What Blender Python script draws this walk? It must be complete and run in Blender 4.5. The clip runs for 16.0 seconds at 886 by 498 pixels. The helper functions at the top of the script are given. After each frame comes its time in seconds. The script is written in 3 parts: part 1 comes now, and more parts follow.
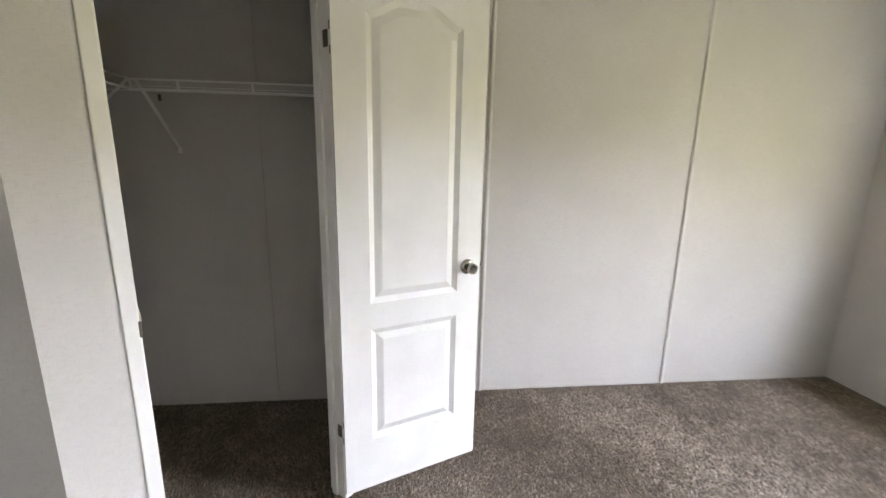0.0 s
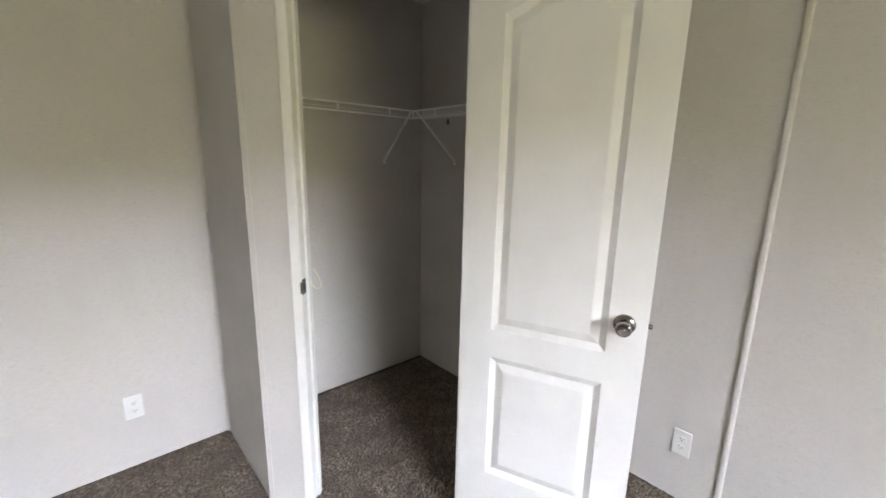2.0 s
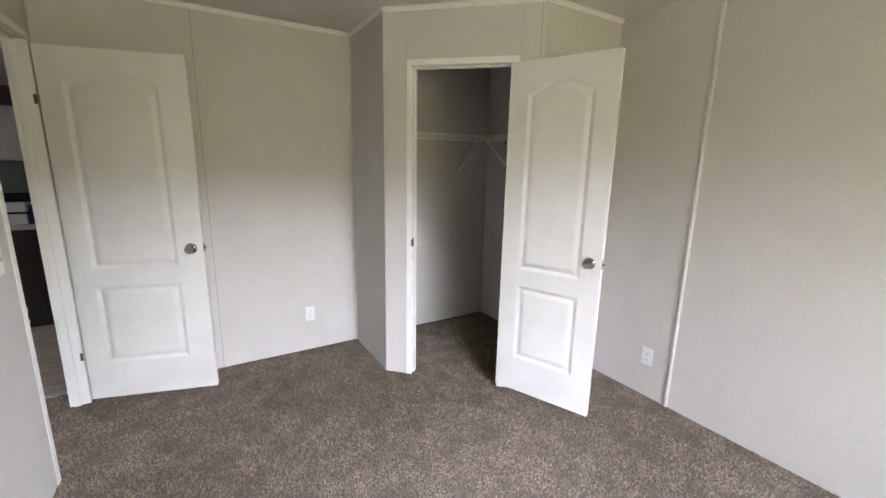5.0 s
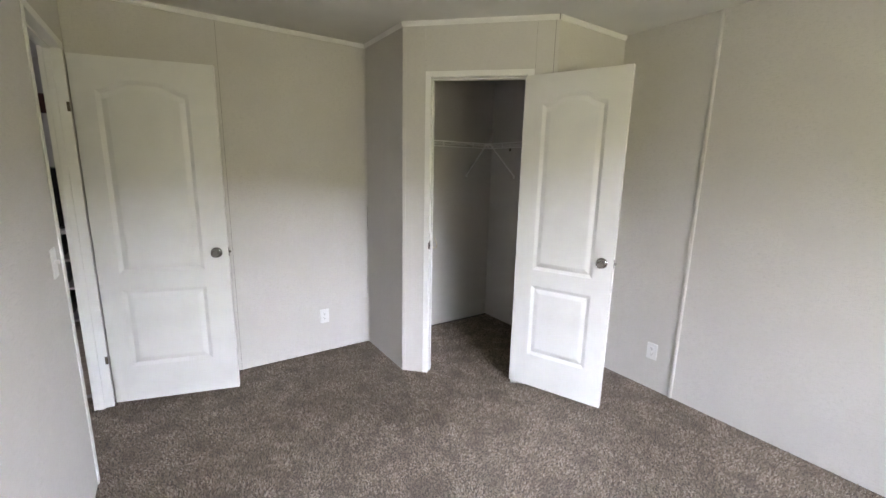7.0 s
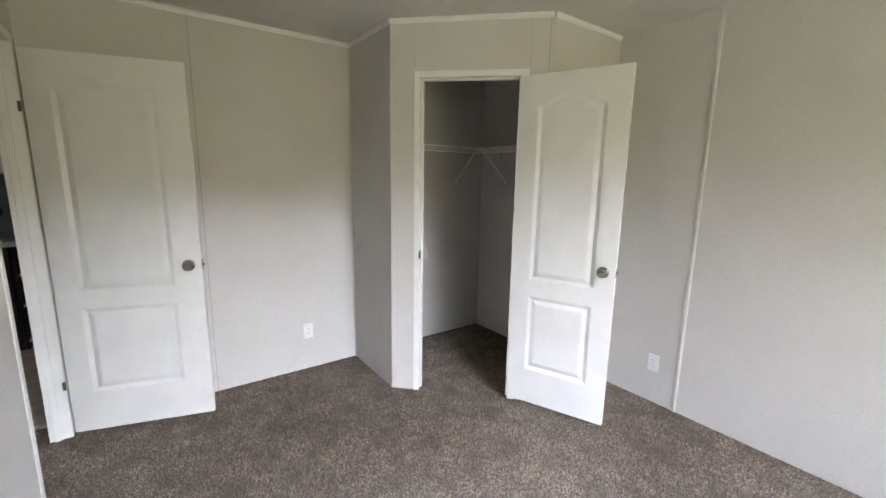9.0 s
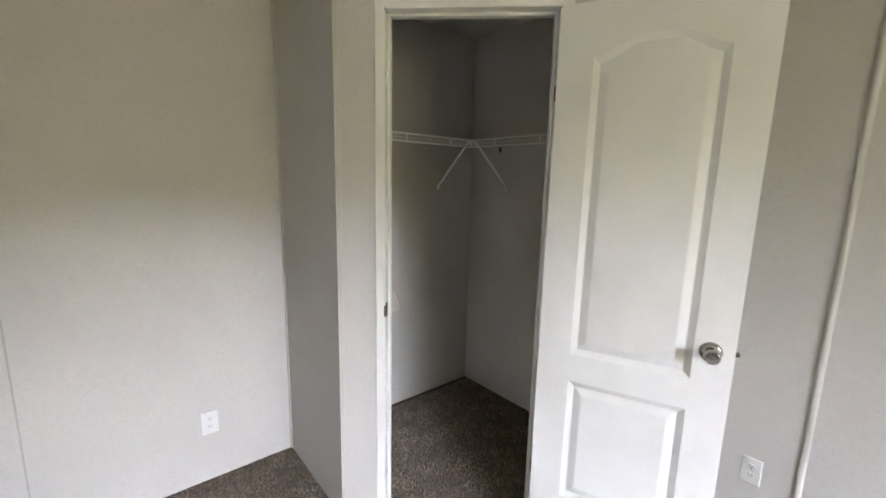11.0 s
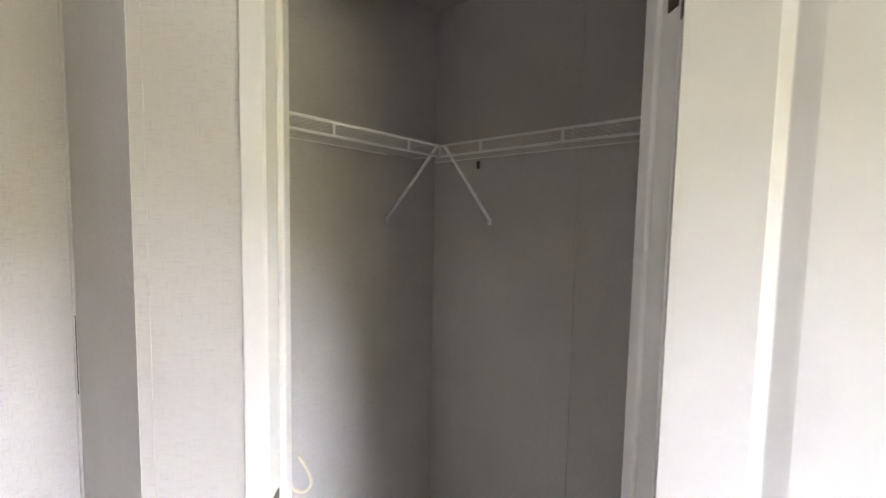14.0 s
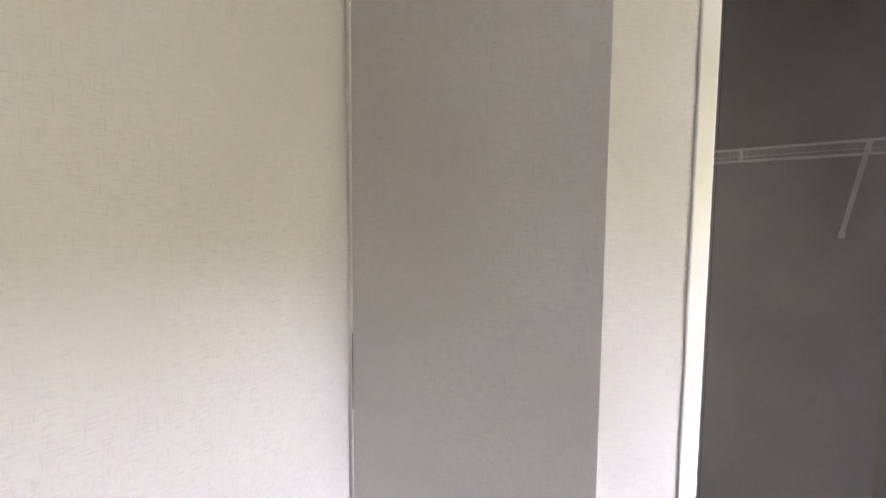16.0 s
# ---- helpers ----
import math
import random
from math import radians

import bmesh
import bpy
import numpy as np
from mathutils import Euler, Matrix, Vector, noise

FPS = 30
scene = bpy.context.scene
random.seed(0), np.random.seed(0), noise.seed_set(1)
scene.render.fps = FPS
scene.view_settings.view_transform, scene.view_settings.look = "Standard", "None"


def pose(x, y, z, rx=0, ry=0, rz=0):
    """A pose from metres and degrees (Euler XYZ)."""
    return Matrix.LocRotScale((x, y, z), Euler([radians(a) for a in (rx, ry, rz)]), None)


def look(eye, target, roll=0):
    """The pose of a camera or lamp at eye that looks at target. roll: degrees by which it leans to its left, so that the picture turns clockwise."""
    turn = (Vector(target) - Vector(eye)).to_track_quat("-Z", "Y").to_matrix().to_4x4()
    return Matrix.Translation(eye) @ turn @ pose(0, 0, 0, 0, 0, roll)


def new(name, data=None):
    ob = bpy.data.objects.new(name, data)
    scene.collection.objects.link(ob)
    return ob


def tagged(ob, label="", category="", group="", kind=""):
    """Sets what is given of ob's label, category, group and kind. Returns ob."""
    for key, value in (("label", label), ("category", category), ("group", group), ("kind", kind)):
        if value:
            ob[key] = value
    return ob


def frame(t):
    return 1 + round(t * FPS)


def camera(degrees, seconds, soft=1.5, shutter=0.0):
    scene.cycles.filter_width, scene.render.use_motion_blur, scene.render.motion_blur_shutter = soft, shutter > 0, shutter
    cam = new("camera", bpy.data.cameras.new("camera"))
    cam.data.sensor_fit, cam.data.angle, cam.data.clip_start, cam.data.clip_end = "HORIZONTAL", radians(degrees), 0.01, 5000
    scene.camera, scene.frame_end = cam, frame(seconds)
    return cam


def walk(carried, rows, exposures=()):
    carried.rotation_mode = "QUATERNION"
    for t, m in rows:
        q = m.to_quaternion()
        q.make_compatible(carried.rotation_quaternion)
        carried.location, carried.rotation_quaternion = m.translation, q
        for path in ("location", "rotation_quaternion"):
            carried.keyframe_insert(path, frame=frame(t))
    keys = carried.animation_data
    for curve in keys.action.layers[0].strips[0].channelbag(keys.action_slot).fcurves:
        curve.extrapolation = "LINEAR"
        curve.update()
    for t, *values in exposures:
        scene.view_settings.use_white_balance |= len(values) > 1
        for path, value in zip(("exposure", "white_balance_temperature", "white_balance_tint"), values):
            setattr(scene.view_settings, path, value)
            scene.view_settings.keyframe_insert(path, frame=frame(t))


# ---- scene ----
cam = camera(94.79, 16.0, shutter=0.35)
PATH = [
    (0.0, pose(0.1164, 0.1269, 1.4015, 77.918, -1.098, -5.912)),
    (0.5, pose(0.4064, 0.2087, 1.3985, 78.176, -0.931, 8.371)),
    (1.0, pose(0.5704, 0.3753, 1.4004, 77.923, -0.884, 23.792)),
    (1.5, pose(0.7374, 0.4944, 1.3943, 77.827, -1.094, 36.195)),
    (2.0, pose(0.9021, 0.5948, 1.4458, 77.782, -1.100, 48.273)),
    (2.5, pose(1.0867, 0.5043, 1.4908, 77.910, -1.125, 54.572)),
    (3.0, pose(1.3248, 0.3745, 1.4640, 77.969, -1.044, 54.708)),
    (3.5, pose(1.5488, 0.3502, 1.4497, 78.084, -0.964, 56.334)),
    (4.0, pose(1.7003, 0.2633, 1.4606, 77.876, -1.024, 57.845)),
    (4.5, pose(1.8193, 0.0763, 1.4858, 77.840, -1.169, 58.665)),
    (5.0, pose(1.8474, -0.0468, 1.4988, 77.966, -1.107, 58.550)),
    (7.5, pose(1.8277, -0.3157, 1.4942, 79.155, -1.180, 55.467)),
    (8.0, pose(1.8424, -0.3139, 1.4921, 79.481, -1.125, 54.897)),
    (10.5, pose(1.0420, 0.1498, 1.4785, 79.995, -1.128, 51.609)),
    (11.0, pose(0.7832, 0.3515, 1.4878, 80.256, -1.310, 49.979)),
    (11.5, pose(0.5066, 0.4906, 1.4954, 80.554, -1.269, 48.530)),
    (12.0, pose(0.3033, 0.6282, 1.5043, 80.825, -1.187, 46.901)),
    (12.5, pose(0.1406, 0.8046, 1.4934, 83.272, -1.188, 45.787)),
    (13.0, look((0.086, 0.875, 1.473), (-1.299, 2.31, 1.329), 1.1)),
    (13.5, look((0.089, 0.905, 1.466), (-1.265, 2.369, 1.318), 1.2)),
    (14.0, look((0.044, 0.907, 1.438), (-1.278, 2.401, 1.295), 1.1)),
    (14.5, look((-0.084, 0.718, 1.463), (-1.365, 2.246, 1.306), 0.8)),
    (15.0, pose(-0.2000, 0.4864, 1.4779, 85.976, -0.924, 39.888)),
    (15.5, pose(-0.3935, 0.4379, 1.4659, 86.221, -0.569, 39.494)),
    (16.0, pose(-0.5083, 0.3601, 1.4694, 86.094, -0.469, 36.047)),
]
walk(cam, PATH, [(0.0, 0.90, 7050, 23), (3.0, 0.74, 7050, 24), (4.5, 0.76, 7050, 25), (8.0, 0.72, 6900, 23), (10.5, 0.71, 7000, 23), (11.5, 0.82, 7050, 25),
                 (12.0, 0.98, 6900, 27), (12.5, 1.30, 6850, 28), (13.0, 1.45, 6800, 28), (14.0, 1.46, 6850, 28), (15.0, 1.58, 6800, 29), (16.0, 1.60, 6700, 30)])

# ---- light ----
world = bpy.data.worlds.new("world")
scene.world = world
world.use_nodes = True
sky_node = world.node_tree.nodes.new("ShaderNodeTexSky")
sky_node.sky_type = 'NISHITA'
sky_node.sun_disc = False
sky_node.sun_elevation = radians(48)
sky_node.sun_rotation = radians(250)
world.node_tree.links.new(sky_node.outputs[0], world.node_tree.nodes["Background"].inputs[0])
world.node_tree.nodes["Background"].inputs[1].default_value = 0.12
sun_data = bpy.data.lights.new("sun", 'SUN')
sun_data.energy, sun_data.angle, sun_data.color = 1.0, radians(14), (1.0, 0.96, 0.9)
sun = new("sun", sun_data)
sun.matrix_world = look((-8, -3, 10), (0, 0, 0))

SKY_GLOW = 87.0      # overcast sky outside the window
WOOD_GLOW = 7.6      # glow of the unseen green tree band outside the window


# ---- materials ----
def mat(name, color, rough=0.6, metal=0.0, spec=0.5):
    m = bpy.data.materials.new(name)
    m.use_nodes = True
    b = m.node_tree.nodes["Principled BSDF"]
    b.inputs["Base Color"].default_value = (*color, 1)
    b.inputs["Roughness"].default_value = rough
    b.inputs["Metallic"].default_value = metal
    b.inputs["Specular IOR Level"].default_value = spec
    return m


def nd(m, kind, **inputs):
    n = m.node_tree.nodes.new(kind)
    for k, v in inputs.items():
        n.inputs[k.replace("_", " ")].default_value = v
    return n


def link(m, a, b):
    m.node_tree.links.new(a, b)


def coords(m, scale):
    tc = nd(m, "ShaderNodeTexCoord")
    mp = nd(m, "ShaderNodeMapping")
    mp.inputs["Scale"].default_value = scale
    link(m, tc.outputs["Object"], mp.inputs["Vector"])
    return mp.outputs["Vector"]


def ramp(m, src, stops):
    r = nd(m, "ShaderNodeValToRGB")
    el = r.color_ramp.elements
    while len(el) < len(stops):
        el.new(0.5)
    for e, (p, c) in zip(el, stops):
        e.position, e.color = p, (*c, 1)
    link(m, src, r.inputs[0])
    return r.outputs[0]


def mix(m, a, b, fac, mode='MIX'):
    n = nd(m, "ShaderNodeMix")
    n.data_type, n.blend_type = 'RGBA', mode
    for sock, v in ((n.inputs[0], fac), (n.inputs[6], a), (n.inputs[7], b)):
        if isinstance(v, bpy.types.NodeSocket):
            link(m, v, sock)
        else:
            sock.default_value = v if not isinstance(v, tuple) else (*v, 1)
    return n.outputs[2]


def bump(m, src, strength, dist):
    n = nd(m, "ShaderNodeBump", Strength=strength, Distance=dist)
    link(m, src, n.inputs["Height"])
    link(m, n.outputs[0], m.node_tree.nodes["Principled BSDF"].inputs["Normal"])


def bsdf(m):
    return m.node_tree.nodes["Principled BSDF"]


def noise_tex(m, vec, scale, detail=3.0, rough=0.5):
    n = nd(m, "ShaderNodeTexNoise", Scale=scale, Detail=detail, Roughness=rough)
    link(m, vec, n.inputs["Vector"])
    return n.outputs["Fac"]


def linen(name, base):
    """Vinyl-faced wall board printed with a linen weave: short threads both ways, faint large mottling."""
    m = mat(name, base, 0.62, 0.0, 0.35)
    across = noise_tex(m, coords(m, (42, 42, 400)), 1.0, 1.5)
    upward = noise_tex(m, coords(m, (380, 380, 40)), 1.0, 1.5)
    fine = noise_tex(m, coords(m, (1, 1, 1)), 420.0, 2.0)
    mott = noise_tex(m, coords(m, (1, 1, 1)), 3.0, 4.0)
    dark = tuple(c * 0.87 for c in base)
    pale = tuple(min(1, c * 1.08) for c in base)
    c1 = mix(m, base, dark, ramp(m, across, [(0.56, (0, 0, 0)), (0.72, (1, 1, 1))]))
    c2 = mix(m, c1, dark, ramp(m, upward, [(0.57, (0, 0, 0)), (0.73, (0.9, 0.9, 0.9))]))
    c3 = mix(m, c2, pale, ramp(m, across, [(0.24, (0.8, 0.8, 0.8)), (0.42, (0, 0, 0))]))
    c4 = mix(m, c3, tuple(c * 0.93 for c in base), ramp(m, mott, [(0.42, (0, 0, 0)), (0.7, (0.8, 0.8, 0.8))]))
    link(m, c4, bsdf(m).inputs["Base Color"])
    s = nd(m, "ShaderNodeMath")
    s.operation = 'ADD'
    link(m, across, s.inputs[0])
    link(m, fine, s.inputs[1])
    bump(m, s.outputs[0], 0.05, 0.001)
    return m


def painted(name, base, rough=0.38, grain=0.05):
    m = mat(name, base, rough, 0.0, 0.5)
    v = coords(m, (1, 1, 1))
    stain = noise_tex(m, v, 5.0, 5.0)
    c = mix(m, base, tuple(k * 0.93 for k in base), ramp(m, stain, [(0.45, (0, 0, 0)), (0.75, (1, 1, 1))]))
    link(m, c, bsdf(m).inputs["Base Color"])
    r = nd(m, "ShaderNodeMapRange")
    r.inputs["To Min"].default_value, r.inputs["To Max"].default_value = rough - 0.06, rough + 0.1
    link(m, noise_tex(m, v, 14.0, 3.0), r.inputs[0])
    link(m, r.outputs[0], bsdf(m).inputs["Roughness"])
    bump(m, noise_tex(m, coords(m, (240, 240, 26)), 1.0, 3.0), grain, 0.001)
    return m


WALL = linen("linen_wall_board", (0.572, 0.552, 0.530))
WALL_TRIM = linen("linen_trim", (0.61, 0.59, 0.567))
WHITE = painted("white_trim_paint", (0.775, 0.77, 0.755))
DOOR = painted("white_door_paint", (0.705, 0.70, 0.682), 0.46, 0.09)
PLASTIC = painted("white_plastic", (0.73, 0.73, 0.725), 0.3, 0.0)
# Backing darkened to stand for the shade inside the board joints
JOINT_SHADE = mat("joint_shade", (0.16, 0.15, 0.13), 0.8)
SLOT = mat("dark_slot", (0.03, 0.03, 0.03), 0.7)
NICKEL = mat("satin_nickel", (0.30, 0.285, 0.27), 0.2, 1.0)
BRONZE = mat("dull_hinge_metal", (0.12, 0.10, 0.08), 0.42, 1.0)
WIRE = mat("white_vinyl_wire", (0.88, 0.88, 0.87), 0.3)
CORD = mat("cream_cord", (0.72, 0.65, 0.50), 0.55)

CEIL = painted("ceiling_paint", (0.64, 0.63, 0.605), 0.8, 0.0)
bump(CEIL, noise_tex(CEIL, coords(CEIL, (1, 1, 1)), 160.0, 4.0), 0.35, 0.003)

CARPET = mat("taupe_carpet_pile", (0.2, 0.18, 0.16), 0.95, 0.0, 0.1)
geo = nd(CARPET, "ShaderNodeNewGeometry")
pile = ramp(CARPET, geo.outputs["Random Per Island"], [(0.0, (0.135, 0.103, 0.080)), (0.35, (0.225, 0.18, 0.146)), (0.75, (0.315, 0.26, 0.215)), (1.0, (0.42, 0.357, 0.305))])
drift = noise_tex(CARPET, coords(CARPET, (1, 1, 1)), 6.0, 6.0, 0.65)
link(CARPET, mix(CARPET, pile, (0.145, 0.116, 0.094), ramp(CARPET, drift, [(0.38, (0.7, 0.7, 0.7)), (0.58, (0, 0, 0))])), bsdf(CARPET).inputs["Base Color"])
BACKING = mat("carpet_backing", (0.09, 0.075, 0.062), 0.95)

PLANK = painted("grey_vinyl_plank", (0.30, 0.26, 0.22), 0.45)
link(PLANK, ramp(PLANK, noise_tex(PLANK, coords(PLANK, (40, 3, 1)), 1.0, 5.0), [(0.3, (0.34, 0.28, 0.215)), (0.7, (0.62, 0.54, 0.44))]), bsdf(PLANK).inputs["Base Color"])
ESPRESSO = painted("espresso_wood", (0.022, 0.016, 0.014), 0.4, 0.1)
REDWOOD = painted("red_brown_wood", (0.075, 0.028, 0.02), 0.4, 0.1)
COUNTER = painted("pale_laminate", (0.55, 0.54, 0.52), 0.35)
SPLASH = painted("grey_green_backsplash", (0.16, 0.19, 0.17), 0.4)
BLACK = mat("black_enamel", (0.012, 0.012, 0.013), 0.25)
CLOTH = painted("cream_cloth", (0.55, 0.50, 0.42), 0.9)

SKYGLOW = mat("overcast_sky", (0, 0, 0), 1.0, 0, 0)
bsdf(SKYGLOW).inputs["Emission Color"].default_value = (0.70, 0.85, 1.0, 1)
hz = nd(SKYGLOW, "ShaderNodeSeparateXYZ")
link(SKYGLOW, coords(SKYGLOW, (1, 1, 1)), hz.inputs[0])
hr = nd(SKYGLOW, "ShaderNodeMapRange")            # glow strongest low down, to throw more light on the far wall
for key, value in (("From Min", 2.31), ("From Max", 4.0), ("To Min", SKY_GLOW), ("To Max", SKY_GLOW * 0.38)):
    hr.inputs[key].default_value = value
link(SKYGLOW, hz.outputs["Z"], hr.inputs[0])
link(SKYGLOW, hr.outputs[0], bsdf(SKYGLOW).inputs["Emission Strength"])
WOODGLOW = mat("glowing_woods", (0, 0, 0), 1.0, 0, 0)
link(WOODGLOW, ramp(WOODGLOW, noise_tex(WOODGLOW, coords(WOODGLOW, (1, 1, 1)), 1.5, 5.0), [(0.3, (0.56, 0.59, 0.32)), (0.7, (0.93, 0.965, 0.62))]), bsdf(WOODGLOW).inputs["Emission Color"])
wy = nd(WOODGLOW, "ShaderNodeSeparateXYZ")
link(WOODGLOW, coords(WOODGLOW, (1, 1, 1)), wy.inputs[0])
wr = nd(WOODGLOW, "ShaderNodeMapRange")           # glow dimmed to the south, to cut light on the north wall
for key, value in (("From Min", -2.6), ("From Max", -0.4), ("To Min", WOOD_GLOW * 0.6), ("To Max", WOOD_GLOW)):
    wr.inputs[key].default_value = value
link(WOODGLOW, wy.outputs["Y"], wr.inputs[0])
link(WOODGLOW, wr.outputs[0], bsdf(WOODGLOW).inputs["Emission Strength"])
GRASS = mat("lawn", (0.09, 0.13, 0.04), 0.95)


# ---- builders ----
def box(bm, x0, x1, y0, y1, z0, z1):
    v = [bm.verts.new((x, y, z)) for z in (z0, z1) for x, y in ((x0, y0), (x1, y0), (x1, y1), (x0, y1))]
    for f in ((3, 2, 1, 0), (4, 5, 6, 7), (0, 1, 5, 4), (1, 2, 6, 5), (2, 3, 7, 6), (3, 0, 4, 7)):
        bm.faces.new([v[i] for i in f])
    return bm


def boxes(*rows):
    bm = bmesh.new()
    for r in rows:
        box(bm, *r)
    return bm


def rounded(bm, width, segments=2):
    bmesh.ops.bevel(bm, geom=bm.edges[:], offset=width, segments=segments, affect='EDGES', profile=0.5)
    return bm


def mesh_of(name, bm, material, smooth=False):
    bmesh.ops.recalc_face_normals(bm, faces=bm.faces[:])
    me = bpy.data.meshes.new(name)
    bm.to_mesh(me)
    bm.free()
    me.materials.append(material)
    if smooth:
        me.polygons.foreach_set("use_smooth", [True] * len(me.polygons))
        me.set_sharp_from_angle(angle=radians(35))
    return me


def part(name, bm, material, parent=None, label="", smooth=False, at=None):
    ob = new(name, mesh_of(name, bm, material, smooth))
    if at is not None:
        ob.matrix_basis = at
    if parent is not None:
        ob.parent = parent
    if label:
        ob["label"] = label
    return ob


def structure(name, bm, material, label, category="", at=None, parent=None):
    return tagged(part(name, bm, material, parent, "", False, at), label, category or name.split("_")[0], "", "structure")


def thing(name, label, category, at, group=""):
    ob = new(name)
    ob.matrix_basis = at
    return tagged(ob, label, category, group)


def tube(bm, pts, r, n=8, closed=False):
    """A round rod along pts."""
    pts = [Vector(p) for p in pts]
    rings, up = [], Vector((0.13, 0.21, 0.97)).normalized()
    for i, p in enumerate(pts):
        d = (pts[min(i + 1, len(pts) - 1)] - pts[max(i - 1, 0)]).normalized()
        a = d.cross(up)
        if a.length < 0.05:
            a = d.cross(Vector((1, 0, 0)))
        a.normalize()
        b = d.cross(a)
        rings.append([bm.verts.new(p + r * (math.cos(2 * math.pi * k / n) * a + math.sin(2 * math.pi * k / n) * b)) for k in range(n)])
    for q, w in zip(rings, rings[1:]):
        for k in range(n):
            bm.faces.new((q[k], q[(k + 1) % n], w[(k + 1) % n], w[k]))
    bm.faces.new(rings[0])
    bm.faces.new(rings[-1])
    return bm


def lathe(profile, n=32):
    """A solid turned round z from (radius, height) pairs; its first and last radius are 0."""
    bm = bmesh.new()
    rings = []
    for r, z in profile:
        rings.append([bm.verts.new((0, 0, z))] if r == 0 else [bm.verts.new((r * math.cos(2 * math.pi * k / n), r * math.sin(2 * math.pi * k / n), z)) for k in range(n)])
    for q, w in zip(rings, rings[1:]):
        for k in range(n):
            a, b = [q[k % len(q)], q[(k + 1) % len(q)]], [w[(k + 1) % len(w)], w[k % len(w)]]
            f = a[:1] + b if len(q) == 1 else (a + b[:1] if len(w) == 1 else a + b)
            bm.faces.new(f)
    return bm


def prism(section, length):
    """A bar along x with the section given in (y, z)."""
    bm = bmesh.new()
    a = [bm.verts.new((0, y, z)) for y, z in section]
    b = [bm.verts.new((length, y, z)) for y, z in section]
    bm.faces.new(a)
    bm.faces.new(b[::-1])
    for i in range(len(a)):
        j = (i + 1) % len(a)
        bm.faces.new((a[i], b[i], b[j], a[j]))
    return bm


# ---- plan (metres) ----
XA, YB, XD, YC = -1.306, 2.410, 3.042, -0.700      # faces of the four bedroom walls
H = 2.415                                          # ceiling
DL, DR = (-0.686, 1.052), (0.005, 1.743)           # outer corners of the corner closet
T = 0.09
SPAN = math.hypot(DR[0] - DL[0], DR[1] - DL[1])
DIAG = pose(DL[0], DL[1], 0, 0, 0, 45)             # x along the angled front, y into the closet
O0, O1, OH = 0.191, 0.802, 2.075                   # closet opening along the front, and its height
E0, E1, EH = -1.207, -0.488, 2.075                 # bedroom doorway in wall_south
WY0, WY1, WZ0, WZ1 = 0.20, 1.66, 1.00, 1.98        # window in wall_east

floor = structure("floor", boxes((XA - 0.14, XD + 0.1, YC - T, YB + 0.1, -0.12, -0.006), (-1.43, 0.65, -3.45, YC - T, -0.12, -0.006)), BACKING, "taupe cut pile carpet on the bedroom and closet floor", "floor")
structure("ceiling", boxes((-3.8, XD + 0.3, -3.6, YB + 0.3, H, H + 0.25)), CEIL, "off-white lightly textured ceiling", "ceiling")
G = 0.0011   # half a board joint
SEAM_W = 0.041
wall_west = structure("wall_west", boxes((XA - T, XA - 0.004, YC - T, DL[1] + T, 0, H)), JOINT_SHADE, "wall of pale linen-look vinyl boards with a thin joint", "wall")
part("panel", boxes((XA - 0.004, XA, YC, SEAM_W - G, 0, H)), WALL, wall_west)
part("panel", boxes((XA - 0.004, XA, SEAM_W + G, DL[1], 0, H)), WALL, wall_west)
wall_north = structure("wall_north", boxes((-0.08, XD + 0.12, YB, YB + 0.12, 0, H)), WALL, "long wall of pale linen-look boards with batten strips", "wall")
wall_closet_north = structure("wall_closet_north", boxes((-1.45, -0.04, YB - 0.020, YB + 0.12, 0, H)), JOINT_SHADE, "closet back wall of linen-look boards", "wall")
SEAM_C = -0.597
part("panel", boxes((-1.325, SEAM_C - G, YB - 0.025, YB - 0.0205, 0, H)), WALL, wall_closet_north)
part("panel", boxes((SEAM_C + G, -0.085, YB - 0.025, YB - 0.0205, 0, H)), WALL, wall_closet_north)
structure("wall_closet_west", boxes((-1.45, -1.326, DL[1] + T, YB - 0.0205, 0, H)), WALL, "closet side wall of linen-look board", "wall")
structure("wall_closet_return", boxes((XA - 0.02, DL[0], DL[1], DL[1] + T, 0, H)), WALL, "short side wall of the corner closet in linen-look board", "wall")
structure("wall_closet_east", boxes((DR[0] - T, DR[0], DR[1], YB, 0, H)), WALL, "short wall between the closet front and the long wall", "wall")
front = structure("wall_closet_front", boxes((0, O0 - 0.016, 0.004, T, 0, H), (O1 + 0.016, SPAN, 0.004, T, 0, H), (O0 - 0.016, O1 + 0.016, 0.004, T, OH + 0.016, H)), JOINT_SHADE,
                  "angled closet front wall with a doorway", "wall", DIAG)
part("panel", boxes((0.001, 0.152 - G / 2, 0, 0.004, 0, H), (0.152 - G / 2, O0 - 0.016, 0, 0.004, 0, OH + 0.016)), WALL, front)
part("panel", boxes((0.152 + G / 2, 0.848 - G / 2, 0, 0.004, OH + 0.0165, H)), WALL, front)
part("panel", boxes((0.848 + G / 2, SPAN - 0.0225, 0, 0.004, 0, H), (O1 + 0.016, 0.848 + G / 2, 0, 0.004, 0, OH + 0.016)), WALL, front)
structure("wall_south", boxes((E1 + 0.016, XD + 0.12, YC - T, YC, 0, H), (XA - T, E0 - 0.016, YC - T, YC, 0, H), (E0 - 0.016, E1 + 0.016, YC - T, YC, EH + 0.016, H)), WALL,
          "pale linen-look wall with the bedroom doorway", "wall")
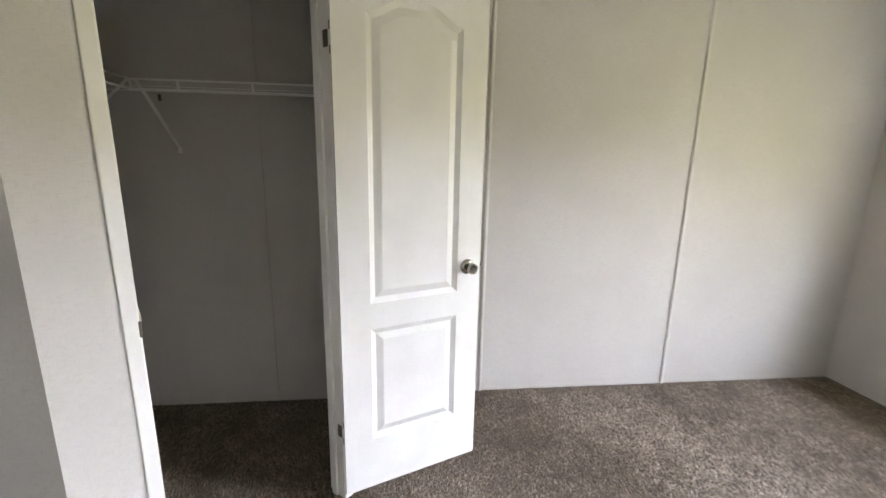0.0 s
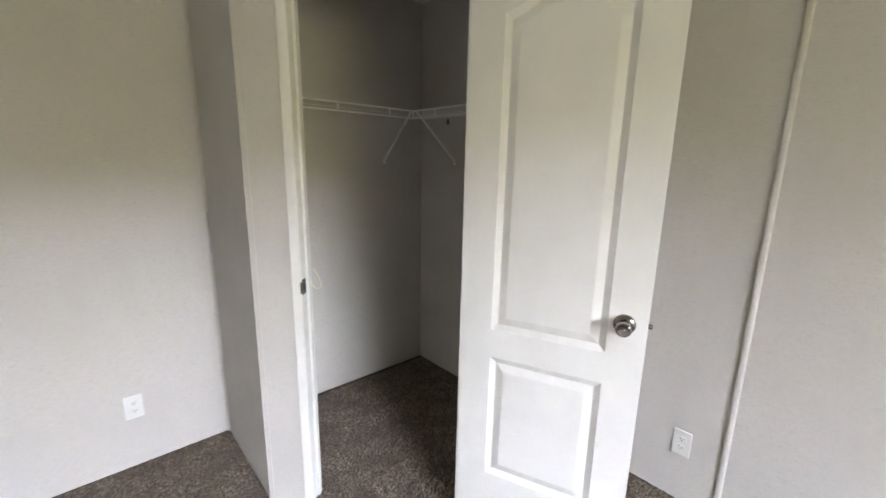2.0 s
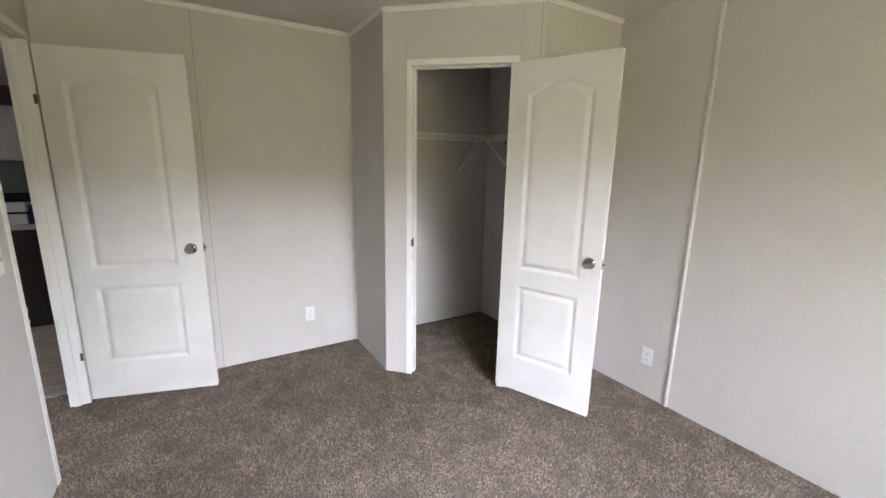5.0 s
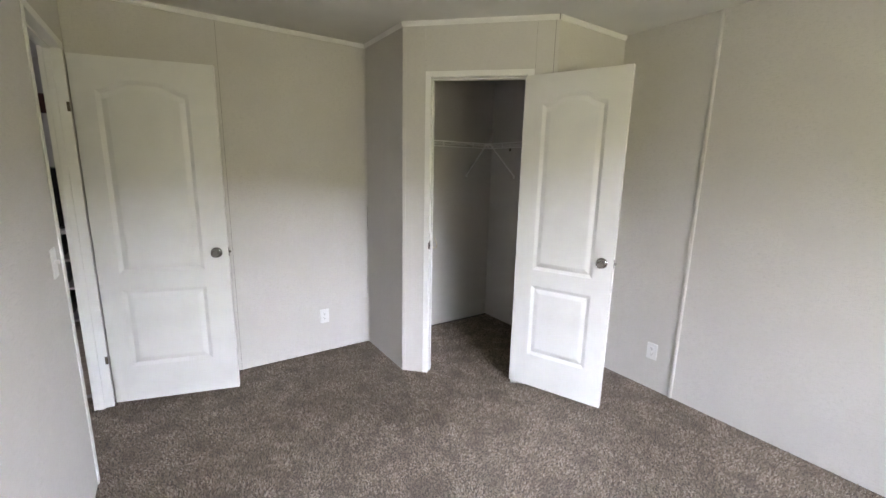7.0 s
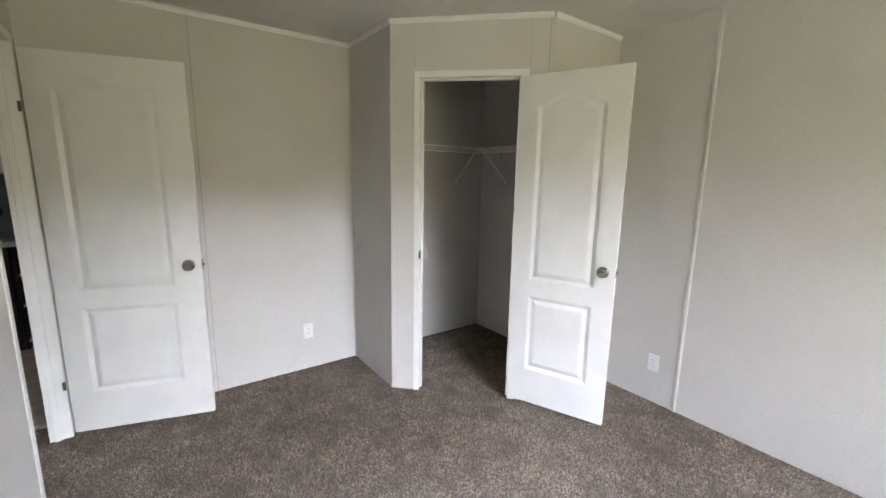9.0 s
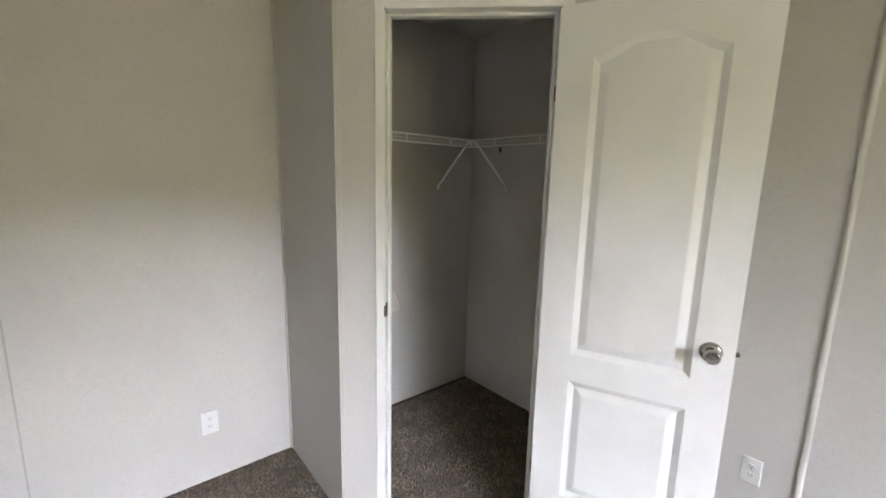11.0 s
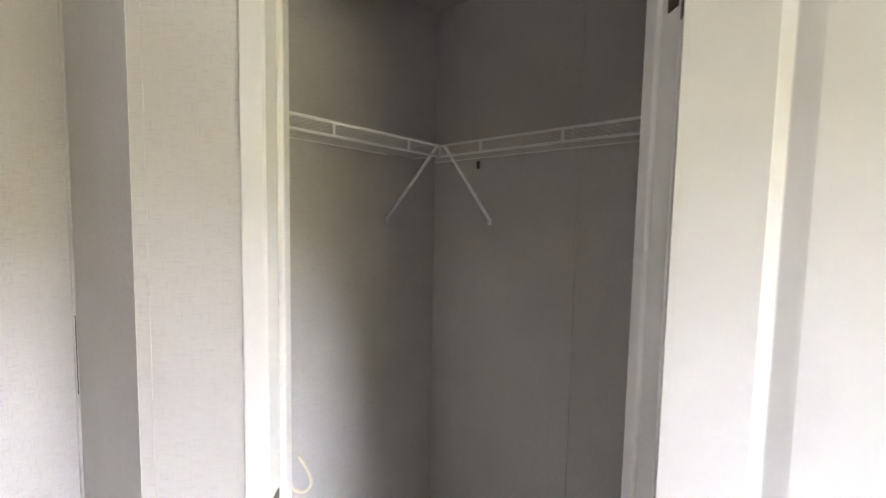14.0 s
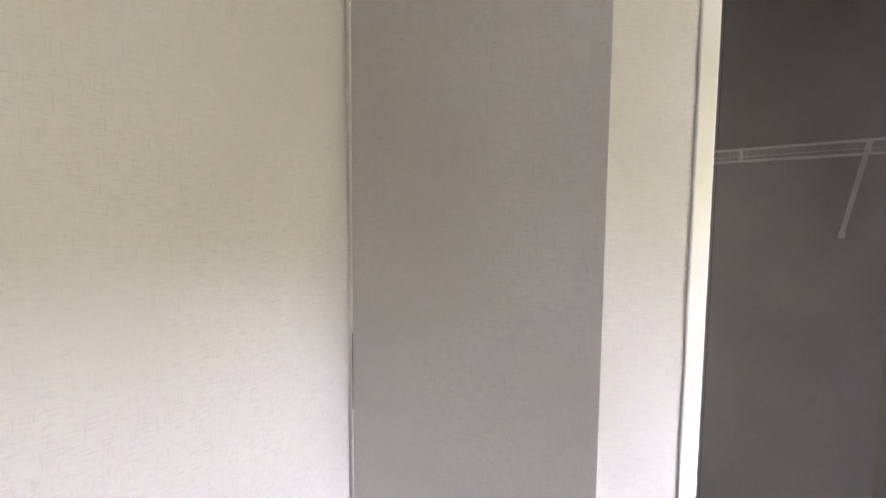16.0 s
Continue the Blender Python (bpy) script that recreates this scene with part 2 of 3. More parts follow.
structure("wall_east", boxes((XD, XD + 0.12, YC - T, WY0, 0, H), (XD, XD + 0.12, WY1, YB, 0, H), (XD, XD + 0.12, WY0, WY1, 0, WZ0), (XD, XD + 0.12, WY0, WY1, WZ1, H)), WALL,
          "pale linen-look outer wall with a window", "wall")

# window
window_1 = tagged(new("window_1"), "white vinyl single-hung window in the outer wall", "window", "", "structure")
part("window_frame", boxes((XD + 0.03, XD + 0.09, WY0, WY0 + 0.035, WZ0, WZ1), (XD + 0.03, XD + 0.09, WY1 - 0.035, WY1, WZ0, WZ1),
                           (XD + 0.03, XD + 0.09, WY0 + 0.035, WY1 - 0.035, WZ0, WZ0 + 0.035), (XD + 0.03, XD + 0.09, WY0 + 0.035, WY1 - 0.035, WZ1 - 0.035, WZ1)), WHITE, window_1)
part("window_sill", rounded(boxes((XD - 0.03, XD + 0.03, WY0 - 0.02, WY1 + 0.02, WZ0 - 0.02, WZ0 - 0.001)), 0.004), WHITE, window_1)

# outdoors
structure("ground", boxes((XD + 0.12, 400, -300, 300, -0.9, -0.7)), GRASS, "green lawn outside", "ground")


def band(r, z0, z1, r1):
    """Part of a wide ring outside the window; raised southward to shade wall_north."""
    bm = bmesh.new()
    low, high = [], []
    for k in range(25):
        a = radians(-86 + 172 * k / 24)
        e = min(1, max(0, (-math.degrees(a) - 14) / 40))
        rise = 1.25 * e * e * (3 - 2 * e)
        low.append(bm.verts.new((r * math.cos(a), r * math.sin(a), z0 + (rise if z0 > 0 else 0))))
        high.append(bm.verts.new((r1 * math.cos(a), r1 * math.sin(a), z1 + rise)))
    for k in range(24):
        bm.faces.new((low[k], low[k + 1], high[k + 1], high[k]))
    return bm


OUT = pose(XD + 0.16, 0.90, 0)
structure("backdrop_woods", band(3.2, -0.7, 2.30, 3.2), WOODGLOW, "unseen glowing green band standing in for trees outside the window", "backdrop", OUT)
structure("backdrop_sky", band(3.22, 2.29, 5.6, 2.2), SKYGLOW, "bright overcast sky outside the window", "backdrop", OUT)

# Unseen glowing panel added to brighten the kitchen through its south opening
KITCHEN_GLOW = mat("kitchen_fill_glow", (0, 0, 0), 1.0, 0, 0)
bsdf(KITCHEN_GLOW).inputs["Emission Color"].default_value = (0.82, 0.91, 1.0, 1)
bsdf(KITCHEN_GLOW).inputs["Emission Strength"].default_value = 1.1
structure("backdrop_sky_south", boxes((-3.4, -0.1, -4.42, -4.4, -0.7, 4.5)), KITCHEN_GLOW, "unseen glowing panel added outside the kitchen opening to light the kitchen", "backdrop")

# joints, battens and corner beads
def batten(x):
    bm = prism([(0, -0.011), (-0.0065, -0.0098), (-0.0095, -0.006), (-0.0105, 0.0), (-0.0095, 0.006), (-0.0065, 0.0098), (0, 0.011)], H)
    b = structure("trim", bm, WALL_TRIM, "narrow linen-look batten strip over a board joint", "trim", pose(x, YB - 0.0002, 0, 0, -90, 0))
    return b


for bx in (0.608, 1.824):
    batten(bx)
bead = bmesh.new()
box(bead, -0.018, 0.0018, -0.0018, 0.0, 0, H - 0.03)
structure("trim", bead, WALL, "outside corner bead in linen-look vinyl", "trim", pose(DL[0], DL[1], 0))
structure("trim", boxes((0.0, 0.020, -0.0018, -0.0002, 0, H - 0.03)), WALL, "outside corner bead in linen-look vinyl", "trim", DIAG)
structure("trim", boxes((SPAN - 0.020, SPAN, -0.0025, 0.0038, 0, H - 0.031)), WALL, "outside corner bead in linen-look vinyl", "trim", DIAG)
structure("trim", boxes((DR[0], DR[0] + 0.0025, DR[1] + 0.001, DR[1] + 0.02, 0, H - 0.03)), WALL, "outside corner bead in linen-look vinyl", "trim")
structure("trim", rounded(boxes((XA + 0.002, XA + 0.0145, DL[1] - 0.007, DL[1] - 0.0003, 0.001, H - 0.031)), 0.002), WALL_TRIM, "slim inside corner moulding", "trim")

# Dark sliver put in for the shade where the moulding has opened
structure("trim_gap", prism([(-0.0035, 0.0), (-0.0035, 0.0018), (0, 0.0008), (0, 0.0)], 0.20), SLOT, "dark sliver for the shade in an opened corner moulding gap", "gap",
          pose(XA + 0.0115, DL[1] - 0.0022, 0.985, 0, -90, 90))

# ceiling strip
CROWN = [(0, 0), (-0.010, 0), (-0.012, -0.012), (-0.006, -0.026), (0, -0.030)]


def crown(p, q):
    d = math.hypot(q[0] - p[0], q[1] - p[1])
    structure("trim", prism(CROWN, d), WHITE, "thin white strip where wall meets ceiling", "trim", pose(p[0], p[1], H - 0.0005, 0, 0, math.degrees(math.atan2(q[1] - p[1], q[0] - p[0]))))


crown((XA, YC), (XA, DL[1]))
crown((XA + 0.012, DL[1]), (DL[0] + 0.005, DL[1]))
crown(DL, (DR[0] - 0.003, DR[1] - 0.003))
crown((DR[0], DR[1] + 0.002), (DR[0], YB))
# Dark bar filling in the shade between the two ceiling strips
structure("trim_gap", boxes((SPAN - 0.0030, SPAN + 0.0005, -0.0085, -0.0005, H - 0.027, H - 0.001)), SLOT, "dark bar for the shade in the joint between two ceiling strips", "gap", DIAG)


# ---- door frames ----
def casing(name, x0, x1, top, y, side, at, label, w=0.037, d=0.0055):
    """Two legs and a head of flat casing with a rounded outer edge, on the plane y; side -1 stands towards -y."""
    fr = thing(name, label, "door frame", at)
    fr["kind"] = "structure"
    ya, yb = sorted((y, y + side * d))
    part("casing", rounded(boxes((x0 - w, x0 - 0.002, ya, yb, 0.0, top + w)), 0.003), WHITE, fr)
    part("casing", rounded(boxes((x1 + 0.002, x1 + w + 0.006, ya, yb, 0.0, top + w)), 0.003), WHITE, fr)
    part("casing", rounded(boxes((x0 - 0.002, x1 + 0.002, ya, yb, top + 0.002, top + w)), 0.003), WHITE, fr)
    return fr


frame_1 = casing("trim_closet_doorway", O0, O1, OH, -0.0003, -1, DIAG, "white painted closet door frame with stop moulding")
for a, b in ((O0 - 0.015, O0), (O1, O1 + 0.015)):
    part("jamb", rounded(boxes((a, b, -0.004, T + 0.004, 0.0, OH)), 0.002), WHITE, frame_1)
part("jamb", rounded(boxes((O0, O1, -0.004, T + 0.004, OH, OH + 0.015)), 0.002), WHITE, frame_1)
for a, b, c, d in ((O0, O0 + 0.011, 0, OH), (O1 - 0.011, O1, 0, OH), (O0 + 0.011, O1 - 0.011, OH - 0.011, OH)):
    part("stop", rounded(boxes((a + 0.0002, b - 0.0002, 0.040, 0.072, c, d - 0.0002)), 0.003), WHITE, frame_1)
part("lip", rounded(boxes((O0 - 0.0045, O0 + 0.0016, -0.0064, 0.0015, 0.943, 0.987)), 0.0008, 1), BRONZE, frame_1, "dull metal lip of the strike plate")
part("strike_plate", rounded(boxes((O0 - 0.001, O0 + 0.0015, 0.002, 0.034, 0.935, 0.995)), 0.0006, 1), BRONZE, frame_1, "dull metal strike plate")
part("latch_hole", boxes((O0 + 0.0016, O0 + 0.002, 0.010, 0.026, 0.952, 0.978)), SLOT, frame_1)

south_at = pose(0, YC, 0)
frame_2 = casing("trim_bedroom_doorway", E0, E1, EH, 0.0003, 1, south_at, "white painted bedroom door frame")
for a, b in ((E0 - 0.015, E0), (E1, E1 + 0.015)):
    part("jamb", rounded(boxes((a, b, -T - 0.004, 0.004, 0.0, EH)), 0.002), WHITE, frame_2)
part("jamb", rounded(boxes((E0, E1, -T - 0.004, 0.004, EH, EH + 0.015)), 0.002), WHITE, frame_2)
for a, b, c, d in ((E0, E0 + 0.011, 0, EH), (E1 - 0.011, E1, 0, EH), (E0 + 0.011, E1 - 0.011, EH - 0.011, EH)):
    part("stop", rounded(boxes((a + 0.0002, b - 0.0002, -0.072, -0.040, c, d - 0.0002)), 0.003), WHITE, frame_2)


# ---- moulded two-panel doors ----
def arch_loop(x0, x1, z0, z1, rise):
    """A panel outline with an arched top: short level shoulders, an S curve up and a round crown."""
    pts = [(x0, z0), (x1, z0), (x1, z1)]
    if rise:
        for k in range(1, 24):
            u = 1 - k / 24
            e = min(1, max(0, (0.5 - abs(u - 0.5)) * 2.75 - 0.03))
            crown = 0.88 * (0.5 - 0.5 * math.cos(math.pi * e)) + 0.12 * math.sin(math.pi * u)
            pts.append((x0 + (x1 - x0) * u, z1 + rise * crown))
    pts.append((x0, z1))
    return pts


def inset(pts, d):
    out, n = [], len(pts)
    for i in range(n):
        a, b, c = Vector(pts[i - 1]), Vector(pts[i]), Vector(pts[(i + 1) % n])
        e, f = (b - a).normalized(), (c - b).normalized()
        ne, nf = Vector((-e.y, e.x)), Vector((-f.y, f.x))
        m = (ne + nf)
        m = m / max(0.3, m.length_squared) * 2
        out.append(tuple(b + m * d))
    return out


PROFILE = [(0.0, 0.0), (0.002, 0.0014), (0.0205, 0.0098), (0.0230, 0.0098), (0.0450, 0.0030), (0.0510, 0.0016)]


def door_skin(w, h, panels, y, sign):
    """One moulded face at the plane y; sign is the side it looks to."""
    bm = bmesh.new()
    edges = []

    def ring(pts, depth):
        return [bm.verts.new((px, y - sign * depth, pz)) for px, pz in pts]

    def loop_edges(vs):
        return [bm.edges.new((vs[i], vs[(i + 1) % len(vs)])) for i in range(len(vs))]
    edges += loop_edges(ring([(0, 0), (w, 0), (w, h), (0, h)], 0))
    fields = []
    for pts in panels:
        rings = [ring(inset(pts, o), d) for o, d in PROFILE]
        edges += loop_edges(rings[0])
        fields.append(rings)
    bmesh.ops.triangle_fill(bm, edges=edges, use_beauty=True)
    for rings in fields:
        for q, r in zip(rings, rings[1:]):
            for k in range(len(q)):
                j = (k + 1) % len(q)
                bm.faces.new((q[k], q[j], r[j], r[k]))
        bm.faces.new(rings[-1])
    return bm


ROSE = [(0, 0), (0.0325, 0), (0.0332, 0.002), (0.0325, 0.005), (0.029, 0.0095), (0.022, 0.0125), (0.014, 0.0138), (0, 0.0138)]
KNOB = [(0, 0.0128), (0.0115, 0.0128), (0.0105, 0.018), (0.0105, 0.026), (0.0135, 0.030), (0.0195, 0.0345), (0.0232, 0.041), (0.0240, 0.047), (0.0222, 0.0535),
        (0.0200, 0.0565), (0.0190, 0.0570), (0.0175, 0.0562), (0.0100, 0.0556), (0, 0.0555)]


def panel_door(name, width, x0, x1, label, at, hinge_heights):
    """A moulded slab hung at the origin, x towards the latch; the face with y = 0 carries the panels and looks to -y."""
    h, th = 2.03, 0.035
    dr = thing(name, label, "door", at)
    dr["kind"] = "structure"
    panels = [arch_loop(x0, x1, 0.228, 0.714, 0), arch_loop(x0, x1, 0.821, 1.856, 0.056)]
    bm = door_skin(width, h, panels, 0.0, -1)
    back = door_skin(width, h, panels, th, 1)
    tmp = bpy.data.meshes.new("tmp")
    back.to_mesh(tmp)
    bm.from_mesh(tmp)
    back.free()
    bpy.data.meshes.remove(tmp)
    for a, b in (((0, 0), (width, 0)), ((width, 0), (width, h)), ((width, h), (0, h)), ((0, h), (0, 0))):
        bm.faces.new([bm.verts.new((p[0], yy, p[1])) for p, yy in ((a, 0), (b, 0), (b, th), (a, th))])
    bmesh.ops.remove_doubles(bm, verts=bm.verts[:], dist=0.00005)
    part("slab", bm, DOOR, dr)
    kx, kz = width - 0.066, 0.927
    for rot_x, yy in ((90, 0.0), (-90, th)):
        k = part("knob", lathe(KNOB), NICKEL, dr, "satin nickel ball knob", True, pose(kx, yy, kz, rot_x))
        part("rose", lathe(ROSE), NICKEL, k, "domed nickel rose", True)
        part("pinhole", lathe([(0, 0.0085), (0.0022, 0.0085), (0.0022, 0.0112), (0, 0.0112)], 10), SLOT, k, "", False, pose(-0.0245, 0, 0))
        part("button", lathe([(0, 0.0545), (0.0045, 0.0545), (0.0045, 0.0575), (0.0036, 0.0582), (0, 0.0582)], 16), NICKEL, k)
    part("latch_plate", rounded(boxes((width - 0.0005, width + 0.0004, 0.005, 0.030, kz - 0.028, kz + 0.028)), 0.0002, 1), BRONZE, dr)
    latch = bmesh.new()
    tube(latch, [(width, 0.0175, kz), (width + 0.012, 0.0175, kz)], 0.0075, 12)
    part("latch_bolt", latch, NICKEL, dr, "", True)
    for z in hinge_heights:
        hg = bmesh.new()
        # two outer knuckles with a leaf each; the leaf on the jamb sits between them
        for z0, z1 in ((z - 0.050, z - 0.024), (z + 0.024, z + 0.050)):
            tube(hg, [(-0.004, th + 0.003, z0), (-0.004, th + 0.003, z1)], 0.0048, 10)
            box(hg, -0.0022, -0.0004, 0.006, th + 0.002, z0, z1)
        hinge = part("hinge", hg, BRONZE, dr, "dull metal hinge")
        part("pin", tube(bmesh.new(), [(-0.004, th + 0.003, z - 0.053), (-0.004, th + 0.003, z + 0.055)], 0.0028, 8), BRONZE, hinge)
        part("knuckle", tube(bmesh.new(), [(-0.004, th + 0.003, z - 0.0235), (-0.004, th + 0.003, z + 0.0235)], 0.0046, 10), BRONZE, hinge)
    return dr


closet_angle = math.degrees(math.atan2(1.827 - 1.601, 0.463 + 0.107))
panel_door("door_1", 0.613, 0.118, 0.500, "white moulded two-panel closet door standing wide open", pose(-0.107, 1.601, 0.037, 0, 0, closet_angle), (0.285, 1.758))
bed_angle = math.degrees(math.atan2(-0.026 + 0.694, -1.012 + 1.203))
door_2 = panel_door("door_2", 0.694, 0.107, 0.553, "white moulded two-panel bedroom door opened back towards the wall", pose(-1.199, -0.684, 0.026, 0, 0, bed_angle), (0.285, 1.758))

# jamb leaves of the hinges
for z in (0.322, 1.795):
    part("hinge_leaf", rounded(boxes((O1 - 0.0022, O1 + 0.0004, 0.0, 0.026, z - 0.027, z + 0.027)), 0.0008, 1), BRONZE, frame_1, "dull metal hinge leaf")
    part("hinge_leaf", rounded(boxes((E0 - 0.0004, E0 + 0.0022, -0.009, 0.006, z - 0.037, z + 0.012)), 0.0008, 1), BRONZE, frame_2, "dull metal hinge leaf")


# ---- wall plates ----
def outlet(at, label):
    """A duplex outlet on the plane y = 0, looking to -y."""
    o = thing("wall_outlet", label, "outlet", at, "wall outlets")
    part("cover_plate", rounded(boxes((-0.036, 0.036, -0.006, 0, -0.058, 0.058)), 0.0028), PLASTIC, o)
    for z in (-0.0195, 0.0195):
        r = bmesh.new()
        pts = [(0.0165 * math.cos(2 * math.pi * k / 20), max(-0.0125, min(0.0125, 0.0165 * math.sin(2 * math.pi * k / 20)))) for k in range(20)]
        a = [r.verts.new((x, -0.0058, z + q)) for x, q in pts]
        b = [r.verts.new((x, -0.0078, z + q)) for x, q in pts]
        r.faces.new(b)
        for k in range(20):
            r.faces.new((a[k], a[(k + 1) % 20], b[(k + 1) % 20], b[k]))
        rec = part("receptacle", r, PLASTIC, o)
        part("slot", boxes((-0.0075, -0.0055, -0.0083, -0.0079, z - 0.001, z + 0.007)), SLOT, rec)
        part("slot", boxes((0.0055, 0.0075, -0.0083, -0.0079, z - 0.001, z + 0.006)), SLOT, rec)
        part("slot", boxes((-0.0022, 0.0022, -0.0083, -0.0079, z - 0.0085, z - 0.0045)), SLOT, rec)
    part("screw", boxes((-0.0025, 0.0025, -0.0068, -0.0061, -0.0025, 0.0025)), PLASTIC, o)
    return o


outlet(pose(XA, 0.668, 0.303, 0, 0, 90), "white duplex outlet low on the linen wall")
outlet(pose(0.452, YB, 0.276), "white duplex outlet low beside the batten strip")
sw = thing("light_switch", "white toggle light switch beside the bedroom doorway", "switch", pose(-0.315, YC, 1.10, 0, 0, 180))
part("cover_plate", rounded(boxes((-0.036, 0.036, -0.006, 0, -0.058, 0.058)), 0.0028), PLASTIC, sw)
part("toggle", rounded(boxes((-0.005, 0.005, -0.020, -0.004, -0.004, 0.012)), 0.002), PLASTIC, sw)

# ---- wire closet shelf ----
shelf = thing("wire_shelf", "white vinyl-coated wire shelf turning the closet corner", "shelf", pose(0, 0, 0))
SX, SY = -1.009, 2.070                     # front edges
ZT, ZB = 1.717, 1.677
CX, CY = -1.325, YB - 0.026                # closet wall faces
XE, YE = -0.088, DL[1] + T + 0.003
for name, za in (("top_rail", ZT), ("bottom_rail", ZB)):
    part(name, tube(bmesh.new(), [(XE, SY, za), (SX, SY, za)], 0.0046), WIRE, shelf, "", True)
    part(name, tube(bmesh.new(), [(SX, SY, za), (SX, YE, za)], 0.0046), WIRE, shelf, "", True)
for off in (0.006, 0.155):
    part("long_wire", tube(bmesh.new(), [(XE, CY - off, ZT - 0.003), (CX + 0.002, CY - off, ZT - 0.003)], 0.0026 if off < 0.1 else 0.0014, 6), WIRE, shelf, "", True)
    part("long_wire", tube(bmesh.new(), [(CX + off, CY - 0.31, ZT - 0.003), (CX + off, YE, ZT - 0.003)], 0.0026 if off < 0.1 else 0.0014, 6), WIRE, shelf, "", True)
wires = bmesh.new()
nx = int((XE - CX) / 0.0254)
for k in range(nx):
    xx = CX + 0.012 + k * 0.0254
    tube(wires, [(xx, CY - 0.002, ZT + 0.001), (xx, SY, ZT + 0.001)], 0.00045, 5)
ny = int((SY - YE) / 0.0254)
for k in range(ny):
    yy = YE + 0.012 + k * 0.0254
    tube(wires, [(CX + 0.002, yy, ZT + 0.001), (SX, yy, ZT + 0.001)], 0.00045, 5)
tagged(part("deck_wires", wires, WIRE, shelf, "close-set thin white wires"), kind="stuff")
for sx_ in (-0.820, -0.516, -0.212):
    part("upright", boxes((sx_ - 0.004, sx_ + 0.004, SY - 0.003, SY + 0.003, ZB, ZT)), WIRE, shelf)
for sy_ in (1.907, 1.603, 1.299):
    part("upright", boxes((SX - 0.003, SX + 0.003, sy_ - 0.004, sy_ + 0.004, ZB, ZT)), WIRE, shelf)
part("upright", boxes((SX - 0.004, SX + 0.004, SY - 0.004, SY + 0.004, ZB, ZT)), WIRE, shelf)


def brace(p, q, along):
    """A flat steel strut from the front rail down to a clip on the wall."""
    p, q, a = Vector(p), Vector(q), Vector(along)
    b = bmesh.new()
    d = (q - p).normalized()
    nrm = d.cross(a).normalized() * 0.0035
    v = [b.verts.new(o + s * a * 0.0065 + r * nrm) for o in (p, q) for s, r in ((-1, -1), (1, -1), (1, 1), (-1, 1))]
    for f in ((0, 1, 2, 3), (7, 6, 5, 4), (0, 4, 5, 1), (1, 5, 6, 2), (2, 6, 7, 3), (3, 7, 4, 0)):
        b.faces.new([v[i] for i in f])
    br = part("brace", b, WIRE, shelf, "flat white steel support strut")
    c = bmesh.new()
    s = Vector((abs(a.x) * 0.009 + abs(a.y) * 0.004, abs(a.y) * 0.009 + abs(a.x) * 0.004, 0.014))
    box(c, q.x - s.x, q.x + s.x, q.y - s.y, q.y + s.y, q.z - s.z - 0.008, q.z + s.z - 0.008)
    part("wall_clip", rounded(c, 0.002), WIRE, br)


brace((-0.985, SY + 0.002, ZT - 0.004), (-0.990, CY - 0.005, 1.441), (1, 0, 0))
brace((SX - 0.002, 2.055, ZT - 0.004), (CX + 0.005, 2.078, 1.441), (0, 1, 0))
brace((-0.212, SY + 0.002, ZT - 0.004), (-0.212, CY - 0.005, 1.441), (1, 0, 0))
part("back_clip", rounded(boxes((-1.065, -1.053, CY - 0.012, CY + 0.0005, 1.667, 1.700)), 0.002, 1), BRONZE, shelf)

# loose cord on the closet side of the frame
cord = bmesh.new()
cpts = []
for k in range(25):
    u = k / 24
    cpts.append((0.205 + 0.016 * math.sin(u * 5.2) , 0.096 + 0.030 * math.sin(math.pi * u), 1.012 - 0.10 * math.sin(math.pi * min(1, u * 0.8)) + 0.02 * u))
tube(cord, cpts, 0.0029, 8)
tagged(part("cord", cord, CORD, None, "", True, DIAG), "loose cream cord looping from the door frame", "cord")

# ---- kitchen beyond the bedroom doorway ----
KX = -2.90
structure("wall_kitchen_west", boxes((-3.66, -3.54, -3.4, YC - T, 0, H)), WALL, "pale kitchen wall", "wall")
structure("wall_kitchen_north", boxes((-3.54, XA - T, YC - T + 0.001, YC, 0, H)), WALL, "pale kitchen wall", "wall")
structure("wall_kitchen_east", boxes((0.6, 0.7, -3.4, YC - T, 0, H)), WALL, "pale hall wall", "wall")
# The opening is unseen, added so the glow outside can light the kitchen
structure("wall_kitchen_south", boxes((-3.66, -2.6, -3.5, -3.4, 0, H), (-0.9, 0.7, -3.5, -3.4, 0, H), (-2.6, -0.9, -3.5, -3.4, 0, 0.9), (-2.6, -0.9, -3.5, -3.4, 2.05, H)), WALL, "pale kitchen wall with an unseen opening added to let light in", "wall")
kfloor = structure("floor_kitchen", boxes((-3.6, -1.43, -3.45, YC - T + 0.002, -0.12, -0.012)), SLOT, "grey-brown wood-look vinyl plank floor", "floor")


def cabinet(name, label, x0, x1, y0, y1, z0, z1, material, doors):
    c = thing(name, label, "cabinet", pose(x0, y0, z0))
    w, d, hh = x1 - x0, y1 - y0, z1 - z0
    part("body", boxes((0, w - 0.02, 0, d, 0, hh)), material, c)
    for k in range(doors):
        a, b = d * k / doors + 0.004, d * (k + 1) / doors - 0.004
        dd = part("door", rounded(boxes((w - 0.0195, w, a, b, 0.01, hh - 0.01)), 0.003), material, c)
        part("panel", rounded(boxes((w, w + 0.005, a + 0.06, b - 0.06, 0.07, hh - 0.07)), 0.002), material, dd)
    return c


